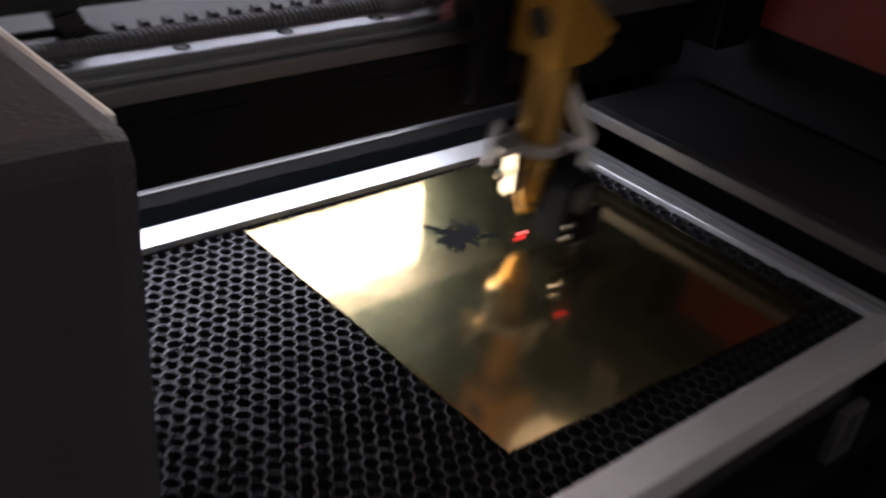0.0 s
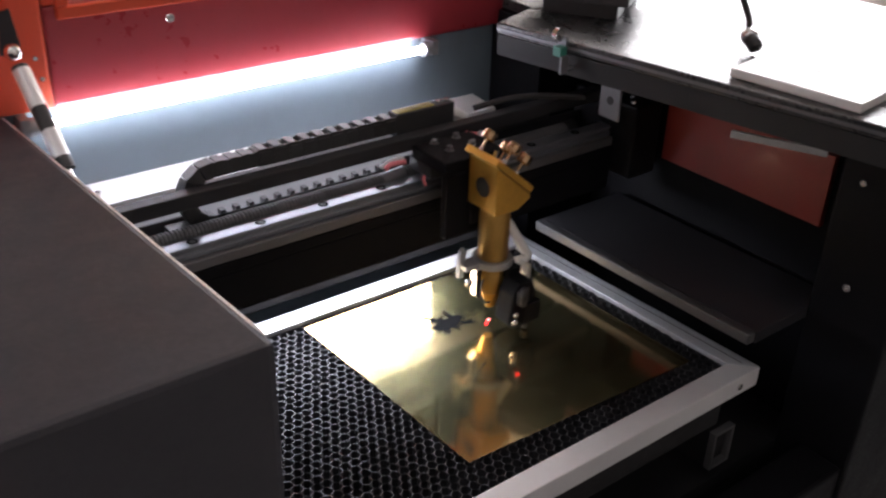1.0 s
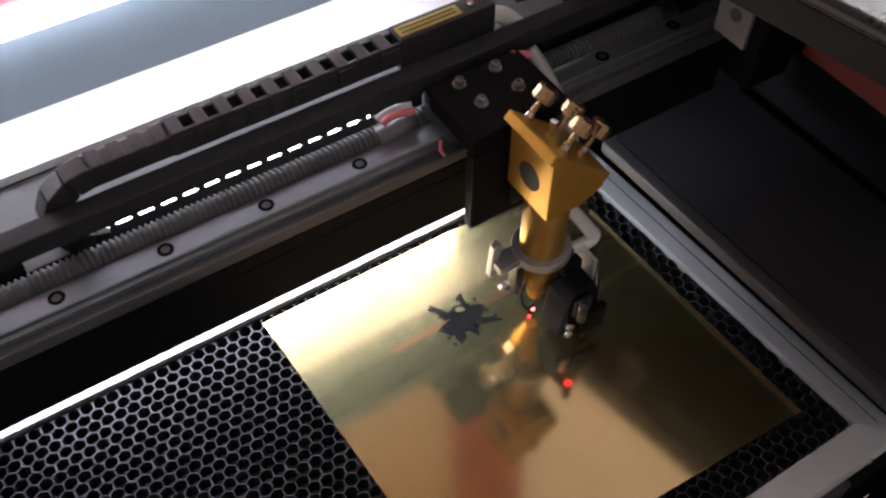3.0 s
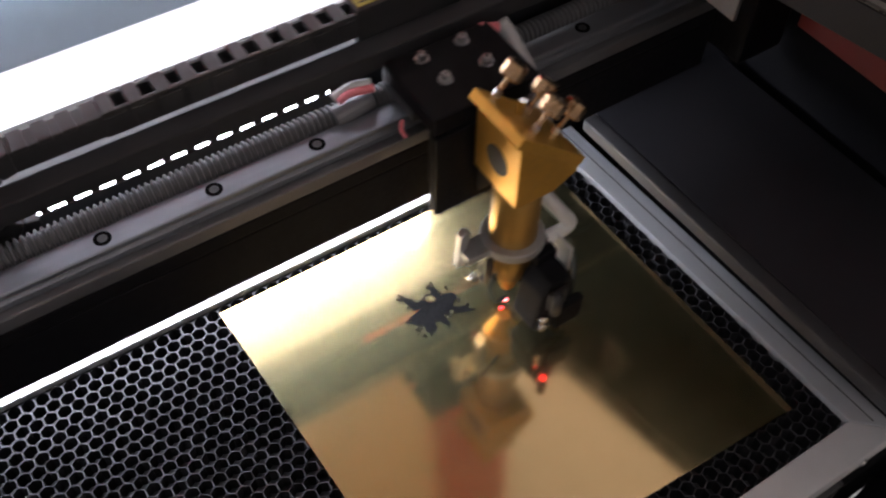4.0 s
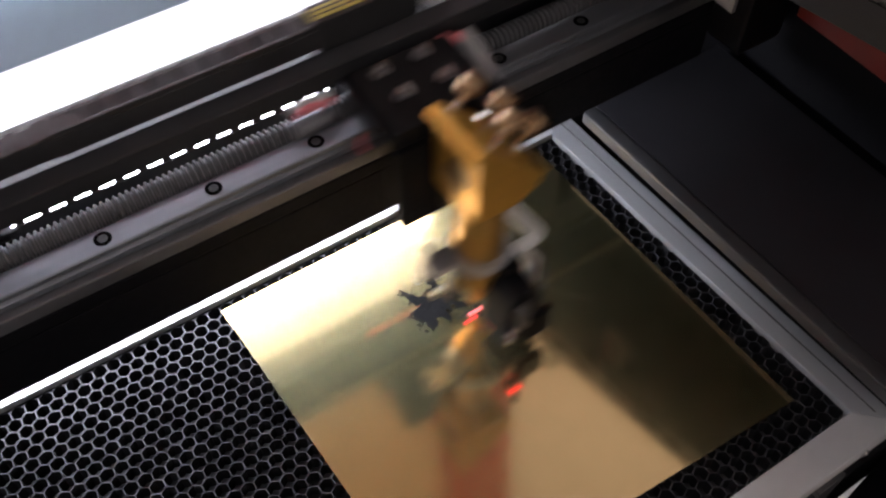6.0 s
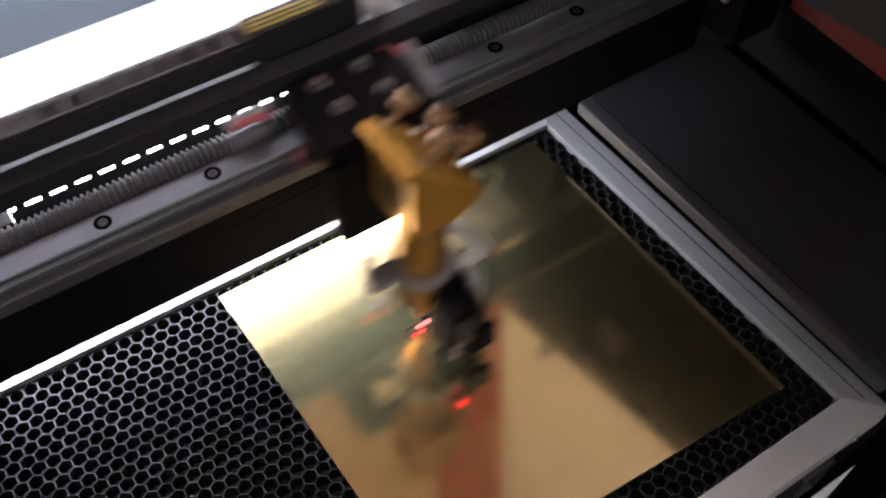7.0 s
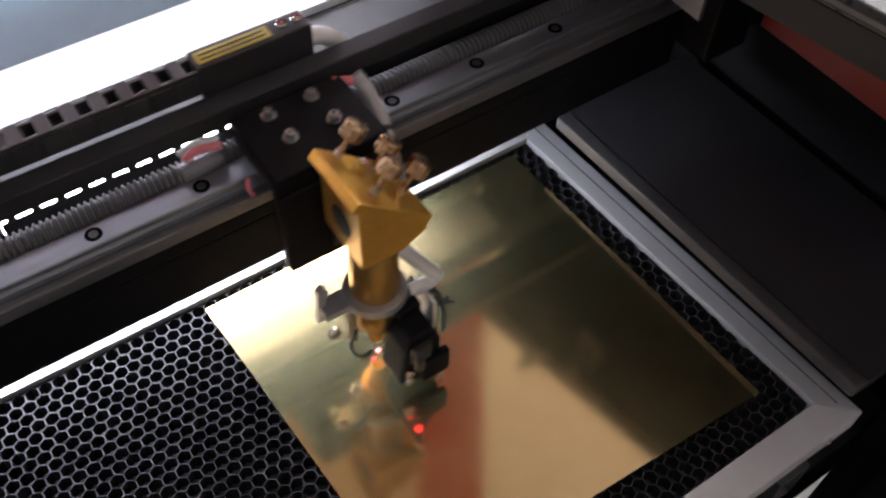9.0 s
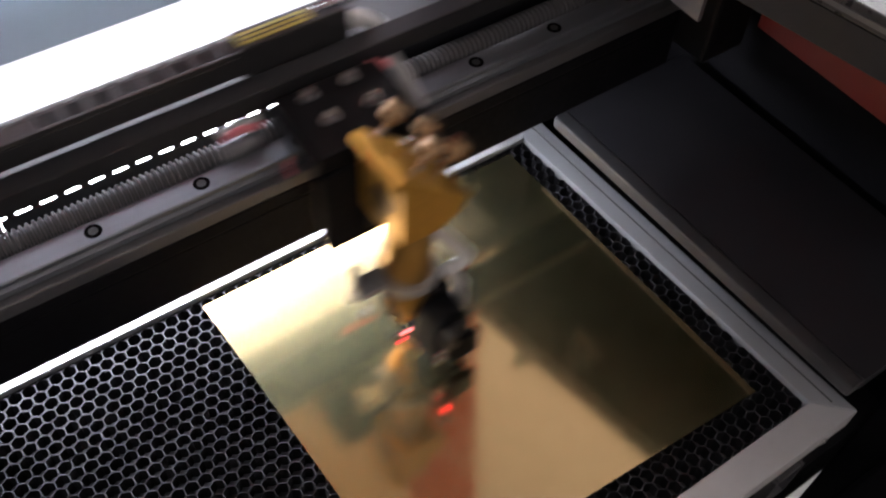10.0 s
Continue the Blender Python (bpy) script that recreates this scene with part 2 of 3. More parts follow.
# ---- machine body ----
TOP = 0.245
cab = thing("machine_cabinet", "black and charcoal laser engraver cabinet with an open top", "machine cabinet")
part("left_cover", prism([(-0.338, -0.9), (-0.338, 0.270), (0.12, 0.226), (0.30, 0.215), (0.30, -0.9)], "x", -0.62, -0.2185, 0.004), CHARCOAL, cab, "charcoal textured side cover")
part("left_lip", prism([(-0.325, 0.255), (-0.325, 0.2665), (0.11, 0.2248), (0.11, 0.213)], "x", -0.2195, -0.2165, 0.0008), ALU, cab, "bright metal edge lip")
part("back_panel", box(-0.2155, 0.42, 0.1395, 0.158, -0.2, 0.215), PANEL, cab, "grey blue back panel")
part("back_ledge", prism([(0.098, 0.1365), (0.139, 0.14), (0.139, 0.134), (0.098, 0.1305)], "x", -0.2145, 0.275), LEDGE, cab, "bright galvanised ledge")
part("ledge_front", box(-0.2145, 0.275, 0.102, 0.105, 0.03, 0.1295), BLACK, cab)
part("rear_deck", box(-0.2145, 0.262, 0.060, 0.1015, 0.008, 0.02, 0.002), TRAY, cab, "dark grey rear rail")
part("bottom", box(-0.2165, 0.62, -0.26, 0.139, -0.2, -0.12), BLACK, cab)
part("right_tray", prism([(0.2735, 0.008), (0.388, 0.008), (0.394, -0.262), (0.2815, -0.262)], "z", 0.028, 0.04, 0.0004), TRAY, cab, "smooth black side tray")
part("rear_shelf", box(-0.2145, 0.26, 0.0430, 0.0975, 0.1265, 0.1285), SHELF, cab, "dull grey rear shelf")
part("tray_lip", prism([(0.262, 0.0075), (0.273, 0.0075), (0.281, -0.262), (0.270, -0.262)], "z", 0.030, 0.0406, 0.002), TRAY_LIP, cab, "worn grey tray edge")
part("right_back", box(0.30, 0.60, 0.06, 0.139, -0.119, TOP - 0.012), JETBLACK, cab)
part("right_wall", box(0.40, 0.62, -0.262, 0.059, -0.119, TOP - 0.012), JETBLACK, cab)
part("red_panel", box(0.392, 0.3995, -0.235, -0.042, 0.100, 0.171, 0.001), DARKRED, cab, "orange red inner panel")
part("pillar", box(0.355, 0.62, -0.34, -0.2625, -0.9, TOP - 0.012, 0.003), JETBLACK, cab, "black front pillar")
part("front_panel", box(-0.216, 0.354, -0.336, -0.29, -0.9, -0.1, 0.004), JETBLACK, cab, "black front panel")
part("deck", prism([(0.238, 0.060), (0.305, 0.085), (0.305, 0.30), (0.64, 0.30), (0.64, -0.345), (0.312, -0.345)], "z", TOP - 0.011, TOP, 0.0015), DECK, cab, "black crinkle painted deck")
part("deck_fold", prism([(0.2385, 0.059), (0.2425, 0.060), (0.3165, -0.344), (0.3125, -0.345)], "z", TOP - 0.032, TOP - 0.0115), BLACK, cab)
part("deck_edge", prism([(0.2372, 0.0595), (0.2386, 0.0600), (0.3126, -0.344), (0.3112, -0.345)], "z", TOP - 0.0075, TOP - 0.0045), SEAT, cab, "thin lighter strip along the deck edge")

# ---- bed ----
bed = thing("bed_frame", "brushed aluminium bed frame round a honeycomb", "bed frame")
BX0, BX1, BY0, BY1 = -0.204, 0.2555, -0.247, 0.029
SKEW = 0.0130  # the bed widens towards the front


def bar(outline, name="bar", mat=ALU):
    return part(name, prism(outline, "z", -0.017, 0.003, 0.0007), mat, bed)


W = 0.021
bar([(BX0 - W, BY1 + W), (BX1 + W, BY1 + W), (BX1, BY1), (BX0, BY1)], "back_bar")
bar([(BX0 - W, BY0 - W), (BX0, BY0), (BX1 + SKEW, BY0), (BX1 + SKEW + W, BY0 - W)], "front_bar")
bar([(BX0 - W, BY0 - W + 0.0003), (BX0 - W, BY1 + W - 0.0003), (BX0 - 0.0002, BY1 - 0.0002), (BX0 - 0.0002, BY0 + 0.0002)], "side_bar")
bar(mat=ALU_RIGHT, name="side_bar", outline=[(BX1 + 0.0002, BY1 - 0.0002), (BX1 + W, BY1 + W - 0.0003), (BX1 + W + SKEW, BY0 - W + 0.0003), (BX1 + SKEW + 0.0002, BY0 + 0.0002)])
# Duller strip on the bar top stands for the shade in its groove
part("groove_shade", prism([(BX1 + 0.0115, BY1 + 0.008), (BX1 + 0.0125, BY1 + 0.008), (BX1 + 0.0125 + SKEW, BY0 - 0.008), (BX1 + 0.0115 + SKEW, BY0 - 0.008)], "z", 0.0028, 0.0033), SEAT, bed, "thin duller strip painted as the shade in a groove")
for x in (-0.17, 0.262):
    cap_screw(bed, x, BY0 - W - 0.0004, -0.007, 0.0032, 0.0015, "-y")
part("lower_channel", box(BX0, BX1, BY0 - 0.012, BY0 + 0.02, -0.052, -0.0175, 0.002), BLACK, bed, "black channel under the bed")


def honeycomb():
    """Open hexagonal cells with thin walls."""
    bm_v, bm_f = [], []
    pitch, depth, wall = 0.0085, 0.012, 0.00017
    R = pitch / math.sqrt(3)
    rows = int((BY1 - BY0) / (1.5 * R)) + 2
    cols = int((BX1 + SKEW - BX0) / pitch) + 2
    top, bottom = -0.0012, -0.0012 - depth
    rng = random.Random(4)
    for j in range(-2, rows):
        for i in range(cols):
            cx = BX0 + (i + 0.5 * (j % 2)) * pitch
            cy = BY1 - 0.0055 - j * 1.5 * R
            if not (BX0 - 0.001 < cx < BX1 + SKEW and BY0 - 0.001 < cy < BY1 + 0.005):
                continue
            if 0.012 < cx < 0.215 and -0.19 < cy < 0.0:
                continue
            edge = BX1 - 0.0004 + SKEW * (BY1 - cy) / (BY1 - BY0)
            if cx > edge + 0.002:
                continue
            base = len(bm_v)
            jx, jy = rng.uniform(-0.0001, 0.0001), rng.uniform(-0.0001, 0.0001)
            for z, r in ((top, R), (top, R - wall * 2), (bottom, R - wall * 2)):
                for k in range(6):
                    a = math.pi / 3 * k + math.pi / 6
                    dx, dy = (jx, jy) if r < R else (0, 0)
                    bm_v.append((min(max(cx + r * math.cos(a) + dx, BX0 + 0.0005), edge), min(max(cy + r * math.sin(a) + dy, BY0 + 0.0005), BY1 - 0.0005), z))
            for k in range(6):
                n = (k + 1) % 6
                bm_f.append((base + k, base + n, base + 6 + n, base + 6 + k))
                bm_f.append((base + 6 + k, base + 6 + n, base + 12 + n, base + 12 + k))
    me = bpy.data.meshes.new("honeycomb")
    me.from_pydata(bm_v, [], bm_f)
    me.materials.append(HONEY)
    return me


honey = new("honeycomb", honeycomb())
tagged(honey, "dark aluminium honeycomb of open hexagonal cells", "honeycomb", kind="stuff")
base_sheet = tagged(part("base_sheet", prism([(BX0 + 0.0004, BY0 + 0.0004), (BX0 + 0.0004, BY1 - 0.0004), (BX1 - 0.0004, BY1 - 0.0004), (BX1 + SKEW - 0.0004, BY0 + 0.0004)], "z", -0.0165, -0.0135), BLACK), "black steel sheet under the honeycomb", "base sheet")

# brass plate with the burnt picture
plate = thing("brass_plate", "thin polished brass plate lying on the honeycomb", "brass plate")
part("sheet", prism([(-0.0125, 0.0225), (0.2385, 0.0235), (0.2480, -0.2225), (-0.0010, -0.2130)], "z", -0.0012, 0.0, 0.0002), BRASS, plate)


def stroke(bm, x0, y0, w0, x1, y1, w1, z):
    """A tapered blunt stroke of the burnt picture."""
    d = Vector((x1 - x0, y1 - y0)).normalized()
    n = Vector((-d.y, d.x))
    a, b = Vector((x0, y0)), Vector((x1, y1))
    prism([tuple(p) for p in (a + n * w0 / 2, a - d * w0 * 0.25, a - n * w0 / 2, b - n * w1 / 2, b + d * w1 * 0.25, b + n * w1 / 2)], "z", 0.00003, z, 0.0, bm)


mark = bmesh.new()
stroke(mark, 0.0900, -0.0500, 0.011, 0.1150, -0.0470, 0.015, 0.00012)  # body
stroke(mark, 0.1120, -0.0455, 0.011, 0.1215, -0.0455, 0.006, 0.00013)  # nose
stroke(mark, 0.0965, -0.0410, 0.007, 0.0908, -0.0258, 0.001, 0.00014)  # fins
stroke(mark, 0.1105, -0.0400, 0.006, 0.1144, -0.0284, 0.001, 0.00015)
stroke(mark, 0.0990, -0.0425, 0.009, 0.1080, -0.0375, 0.006, 0.00016)
stroke(mark, 0.1110, -0.0530, 0.007, 0.1272, -0.0617, 0.0012, 0.00017)  # wing
stroke(mark, 0.0985, -0.0540, 0.011, 0.0940, -0.0610, 0.006, 0.00018)
stroke(mark, 0.1050, -0.0540, 0.007, 0.1060, -0.0615, 0.0025, 0.00019)
burn = random.Random(11)
for x, y, w in ((0.0905, -0.030, 0.003), (0.093, -0.036, 0.005), (0.113, -0.031, 0.004), (0.117, -0.040, 0.006), (0.121, -0.049, 0.005), (0.122, -0.060, 0.006), (0.107, -0.061, 0.006), (0.092, -0.062, 0.006), (0.087, -0.056, 0.005), (0.087, -0.048, 0.005), (0.100, -0.041, 0.006)):
    for k in range(5):
        px, py, a = x + burn.uniform(-w, w) * 0.6, y + burn.uniform(-w, w) * 0.6, burn.uniform(0, math.pi)
        d = burn.uniform(0.0010, 0.0026)
        stroke(mark, px, py, burn.uniform(0.0008, 0.0022), px + d * math.cos(a), py + d * math.sin(a), burn.uniform(0.0004, 0.0016), 0.0002 + 0.000004 * k)
part("engraved_mark", mark, BURNT, plate, "dark burnt picture of a jet aircraft")
part("bare_spot", prism([(0.1046, -0.0367), (0.1091, -0.0379), (0.1103, -0.0418), (0.1064, -0.0420), (0.1034, -0.0401)], "z", 0.00024, 0.0003), BRASS, plate)
part("bare_spot", prism([(0.1125, -0.0535), (0.1150, -0.0545), (0.1140, -0.0570), (0.1115, -0.0560)], "z", 0.00024, 0.0003), BRASS, plate)
part("bare_spot", prism([(0.0990, -0.0575), (0.1010, -0.0570), (0.1020, -0.0600), (0.0995, -0.0610)], "z", 0.00024, 0.0003), BRASS, plate)

# ---- gantry ----
GX0, GX1 = -0.212, 0.345
gantry = thing("gantry", "black gantry beam with a steel linear rail", "gantry beam")
part("beam", box(GX0, GX1, -0.012, 0.0105, 0.104, 0.1145, 0.0015), JETBLACK, gantry, "black anodised beam")
part("skirt", box(GX0, GX1, -0.0118, -0.0085, 0.066, 0.1038, 0.001), JETBLACK, gantry, "black front skirt")
part("rail_seat", box(GX0, GX1, -0.0125, 0.006, 0.115, 0.1245, 0.0012), SEAT, gantry, "silver rail seat")
rail_bm = prism([(-0.0075, 0.125), (-0.0075, 0.1285), (-0.0055, 0.130), (-0.0055, 0.1318), (-0.0075, 0.133), (-0.0075, 0.1348), (-0.0068, 0.1355), (0.0068, 0.1355), (0.0075, 0.1348), (0.0075, 0.133), (0.0055, 0.1318), (0.0055, 0.130), (0.0075, 0.1285), (0.0075, 0.125)], "x", GX0, GX1)
part("rail", rail_bm, STEEL, gantry, "ground steel linear rail")
for k in range(-3, 6):
    if 0.06 * k > GX1 - 0.01:
        continue
    spot_m = Matrix.Translation((0.06 * k, 0, 0))
    # Flat black disc stands for the shade inside the counterbore
    bore = part("bore_disc", lathe([(0.0047, 0.13556), (0.0047, 0.13568), (0.0001, 0.13568)], 20, spot_m), BORE_SHADE, gantry, "flat black disc painted as the shade in a bore")
    part("bore_screw", lathe([(0.0026, 0.1357), (0.0026, 0.13578), (0.0023, 0.13582), (0.0015, 0.13582), (0.0013, 0.1357)], 12, spot_m), TRAY_LIP, bore, "sunk socket screw")
part("top_bar", box(GX0, GX1, 0.0105, 0.0240, 0.158, 0.1705, 0.0012), BLACK_SATIN, gantry, "black top bar")
part("trough", box(GX0, GX1, 0.0215, 0.040, 0.1105, 0.1132, 0.0008), BLACK_SATIN, gantry)
sticker = part("warning_label", box(-0.2115, -0.179, -0.0126, -0.01205, 0.069, 0.099), YELLOW, gantry, "yellow warning label")
for k in range(4):
    part("print_bar", box(-0.208, -0.1835 - 0.006 * (k % 2), -0.0129, -0.01265, 0.0765 + 0.005 * k, 0.0782 + 0.005 * k), INK_SHADE, sticker)

# corrugated conduit along the rail, left of the head and right of it
conduit = thing("cable_conduit", "grey corrugated cable conduit along the rail", "conduit")


def ribbed(x0, x1, y, z, r):
    prof, n = [], int((x1 - x0) / 0.0034)
    for i in range(n):
        x = i * 0.0034
        prof += [(r * 0.78, x), (r, x + 0.0006), (r, x + 0.0018), (r * 0.78, x + 0.0024)]
    return lathe(prof, 16, Matrix.Translation((x0, y, z)) @ pose(0, 0, 0, 0, 90, 0))


part("ribbed_hose", ribbed(-0.2, 0.30, 0.0150, 0.1342, 0.0072), CONDUIT, conduit)
for x in (-0.206, 0.30):
    part("ferrule", rod((x, 0.015, 0.1342), (x + 0.012, 0.015, 0.1342), 0.0082), PLASTIC, conduit)

# ---- drag chain ----
chain = thing("drag_chain", "black plastic cable drag chain with a low fixed run", "drag chain")


def chain_run(x0, x1, y0, y1, z0, z1, parent, lit):
    n = max(1, int(round((x1 - x0) / 0.0135)))
    step = (x1 - x0) / n
    part("side_rail", box(x0, x1, y0, y0 + 0.0025, z0, z1, 0.0006), PLASTIC, parent)
    part("side_rail", box(x0, x1, y1 - 0.0025, y1, z0, z1, 0.0006), PLASTIC, parent)
    part("floor_strip", box(x0, x1, y0 + 0.0026, y1 - 0.0026, z0 + 0.001, z0 + 0.003), PLASTIC, parent)
    for i in range(n):
        xa = x0 + i * step
        part("link", box(xa + 0.001, xa + 0.0085, y0 - 0.0006, y1 + 0.0006, z1 - 0.002, z1 + 0.0009, 0.0006), lit, parent)
        part("link_boss", box(xa + 0.0015, xa + 0.0125, y0 - 0.0012, y0 - 0.0001, z0 + 0.002, z1 - 0.002, 0.0004), PLASTIC, parent)


part("run_side", box(-0.097, 0.088, 0.0245, 0.0375, 0.1136, 0.122, 0.0005), PLASTIC, chain)
# Lip added to narrow the lamp glow seen between the links
part("run_lip", box(-0.097, 0.088, 0.0284, 0.0298, 0.1221, 0.1371, 0.0003), PLASTIC, chain)
for k in range(14):
    xa = -0.0935 + 0.0132 * k
    link = box(xa, xa + 0.0046, 0.0310, 0.0378, 0.1328, 0.1390, 0.0002)
    box(xa + 0.0012, xa + 0.0034, 0.0315, 0.0372, 0.1221, 0.1327, 0.0002, link)
    part("link", link, PLASTIC, chain, "black plastic link")
part("run_end", box(-0.128, -0.0975, 0.0235, 0.038, 0.1136, 0.136, 0.001), PLASTIC, chain)
# Added walls hide the strip lamp's glow on both sides of the run
for xa, xb in ((GX0, -0.098), (0.089, GX1)):
    part("lamp_blind", box(xa, xb, 0.0385, 0.0408, 0.1136, 0.139, 0.0006), BLACK_SATIN, gantry, "added black wall hiding the lamp glow")

loop = thing("chain_loop", "black angular bend of the drag chain", "drag chain")
cz, R1, R0 = 0.1555, 0.0312, 0.0172
for i in range(7):
    a0, a1 = math.pi / 2 + math.pi * i / 7 - 0.01, math.pi / 2 + math.pi * (i + 1) / 7 - 0.03
    bend = prism([(R * math.cos(a), cz + R * math.sin(a)) for R, a in ((R0, a0), (R1, a0), (R1, a1), (R0, a1))], "y", 0.0250, 0.0385, 0.001)
    part("bend_link", bend, PLASTIC, loop)
part("bend_tail", box(0.0, 0.047, 0.0255, 0.038, cz + R0 - 0.0002, cz + R1 - 0.0012, 0.0008), PLASTIC, loop)
for k in range(4):
    part("bend_link", box(0.002 + 0.0118 * k, 0.0092 + 0.0118 * k, 0.0248, 0.0387, cz + R1 - 0.003, cz + R1 - 0.0002, 0.0006), PLASTIC, loop)

# ---- laser head; its origin is under the beam axis ----
head = thing("laser_head", "gold anodised laser head on a black carriage", "laser head")
HY = -0.066
part("carriage", box(-0.041, 0.026, -0.044, 0.0075, 0.153, 0.165, 0.0015), JETBLACK, head, "black carriage plate")
part("slide_block", box(-0.037, 0.009, -0.0165, 0.0165, 0.1385, 0.1525, 0.0015), PLASTIC, head)
part("front_plate", box(-0.041, 0.019, -0.046, -0.038, 0.091, 0.1525, 0.0015), JETBLACK, head, "black hanging plate")
part("arm", box(-0.014, 0.016, -0.049, -0.0465, 0.10, 0.152, 0.001), BLACK, head)
for sx, sy in ((-0.0216, -0.001), (0.0044, 0.000), (-0.0196, -0.021), (0.0064, -0.021)):
    part("washer", lathe([(0.0042, 0.1651), (0.0042, 0.1657), (0.0034, 0.1658), (0.0034, 0.1651)], 16, Matrix.Translation((sx, sy, 0))), SCREW, head)
    cap_screw(head, sx, sy, 0.1658, 0.0029, 0.0038, mat=SCREW)

# 45 degree mirror mount
mount = part("mirror_mount", prism([(-0.019, 0.126), (-0.019, 0.172), (0.0205, 0.138), (0.0205, 0.134), (0.006, 0.126)], "y", -0.0885, -0.0495, 0.0008), GOLD, head, "gold wedge shaped mirror mount")
slope = math.atan2(0.172 - 0.138, 0.0395)
slab = box(-0.003, 0.053, -0.0905, -0.0475, 0.0, 0.0065, 0.0008)
bmesh.ops.transform(slab, matrix=Matrix.Translation((-0.0215, 0, 0.1745)) @ Matrix.Rotation(slope, 4, "Y"), verts=slab.verts)
part("mirror_plate", slab, GOLD, mount, "gold sloped mirror plate")
# The beam hole's shade is a black disc on the mount's solid face
part("beam_hole", lathe([(0.0092, -0.0003), (0.0092, 0.0004), (0.0001, 0.0005)], 24, Matrix.Translation((-0.0190, -0.0695, 0.1475)) @ pose(0, 0, 0, 0, -90, 0)), INK_SHADE, mount, "flat black disc painted as the shade in the beam hole")


def thumbscrew(u, y):
    """A knurled screw with a spring, square to the sloped plate."""
    m = Matrix.Translation((-0.0215, 0, 0.1745)) @ Matrix.Rotation(slope, 4, "Y") @ Matrix.Translation((u, y, 0.0066))
    part("screw_shank", lathe([(0.0016, 0), (0.0016, 0.0125)], 10, m), COPPER, mount)
    part("spring", lathe([(0.0026, 0.0), (0.0026, 0.0008), (0.002, 0.0012), (0.0026, 0.0016), (0.0026, 0.0024), (0.002, 0.0028), (0.0026, 0.0032), (0.0026, 0.004), (0.002, 0.0044)], 12, m), BRIGHT, mount)
    part("thumb_knob", lathe([(0.003, 0.0115), (0.0060, 0.0122), (0.0066, 0.013), (0.0066, 0.0195), (0.0060, 0.0208), (0.003, 0.0213)], 10, m), COPPER, mount, "shiny thumbscrew knob")


thumbscrew(0.0095, -0.052)
thumbscrew(0.0145, -0.080)
thumbscrew(0.0405, -0.074)
thumbscrew(0.0285, -0.060)
part("spring_post", rod((-0.003, -0.064, 0.166), (-0.001, -0.064, 0.176), 0.0022), BRIGHT, mount)

axis = Matrix.Translation((0.0, HY, 0.0))
part("lens_tube", lathe([(0.0138, 0.064), (0.0142, 0.066), (0.0142, 0.119), (0.013, 0.1205), (0.013, 0.127)], 32, axis), GOLD_DARK, head, "dark gold lens tube", True)
part("lower_tube", lathe([(0.0115, 0.036), (0.0122, 0.037), (0.0122, 0.0635)], 32, axis), GOLD_DARK, head, "gold lower tube", True)
part("nozzle", lathe([(0.0028, 0.017), (0.0045, 0.0172), (0.0095, 0.0355), (0.0105, 0.0358)], 28, axis), GOLD, head, "gold cone nozzle")
clamp = part("clamp_ring", lathe([(0.0142, 0.0645), (0.0188, 0.0645), (0.0192, 0.0655), (0.0192, 0.0705), (0.0188, 0.0715), (0.0142, 0.0715)], 32, axis), GREYMETAL, head, "grey clamp ring")
part("clamp_ear", box(-0.034, -0.0165, HY - 0.004, HY + 0.010, 0.0655, 0.0705, 0.001), GREYMETAL, clamp)
part("clamp_hook", prism([(-0.036, 0.056), (-0.034, 0.083), (-0.030, 0.086), (-0.027, 0.082), (-0.031, 0.068), (-0.030, 0.056)], "y", HY + 0.004, HY + 0.009, 0.0008), GREYMETAL, clamp, "bright metal hook")
part("clamp_blade", prism([(-0.021, 0.036), (-0.0155, 0.030), (-0.0145, 0.064), (-0.022, 0.064)], "y", HY - 0.004, HY + 0.004, 0.0006), BRIGHT, clamp)
cap_screw(clamp, -0.032, HY - 0.0045, 0.056, 0.0035, 0.004, "-y")
probe_arm = part("probe_arm", box(0.012, 0.027, HY - 0.020, HY - 0.008, 0.052, 0.0640, 0.0015), JETBLACK, head, "black probe arm")
probe = part("probe_body", prism([(0.002, 0.014), (0.006, 0.046), (0.012, 0.0565), (0.026, 0.0575), (0.031, 0.044), (0.031, 0.012), (0.020, 0.008), (0.008, 0.009)], "y", HY - 0.036, HY - 0.014, 0.0025), JETBLACK, head, "black moulded sensor body")
probe_plate = part("probe_plate", box(0.0312, 0.0335, HY - 0.026, HY - 0.006, 0.024, 0.066, 0.0005), ALU, head, "bright bracket plate")
part("probe_pin", rod((0.027, HY - 0.030, 0.002), (0.027, HY - 0.030, 0.012), 0.0034), PLASTIC, probe)
part("probe_box", box(0.014, 0.034, HY - 0.042, HY - 0.0365, 0.014, 0.036, 0.002), JETBLACK, probe)
part("probe_cap", box(0.008, 0.022, HY - 0.040, HY - 0.0365, 0.036, 0.052, 0.002), RUBBER, probe)
cap_screw(probe, 0.0075, HY - 0.0365, 0.018, 0.003, 0.003, "-y")
cap_screw(probe, 0.0075, HY - 0.0365, 0.026, 0.003, 0.003, "-y")
barrel = Matrix.Translation((0.0105, HY - 0.0435, 0.0))
part("pointer_barrel", lathe([(0.0023, 0.0405), (0.0024, 0.0385), (0.0031, 0.0385), (0.0031, 0.056), (0.0001, 0.0562)], 16, barrel), PLASTIC, probe, "black pointer barrel", True)
part("pointer_lens", lathe([(0.0022, 0.0408), (0.0022, 0.0400), (0.0001, 0.0398)], 14, barrel), LASER, probe, "glowing red pointer lens")
for ob in (probe, probe_arm, probe_plate):
    ob.location.x = -0.008
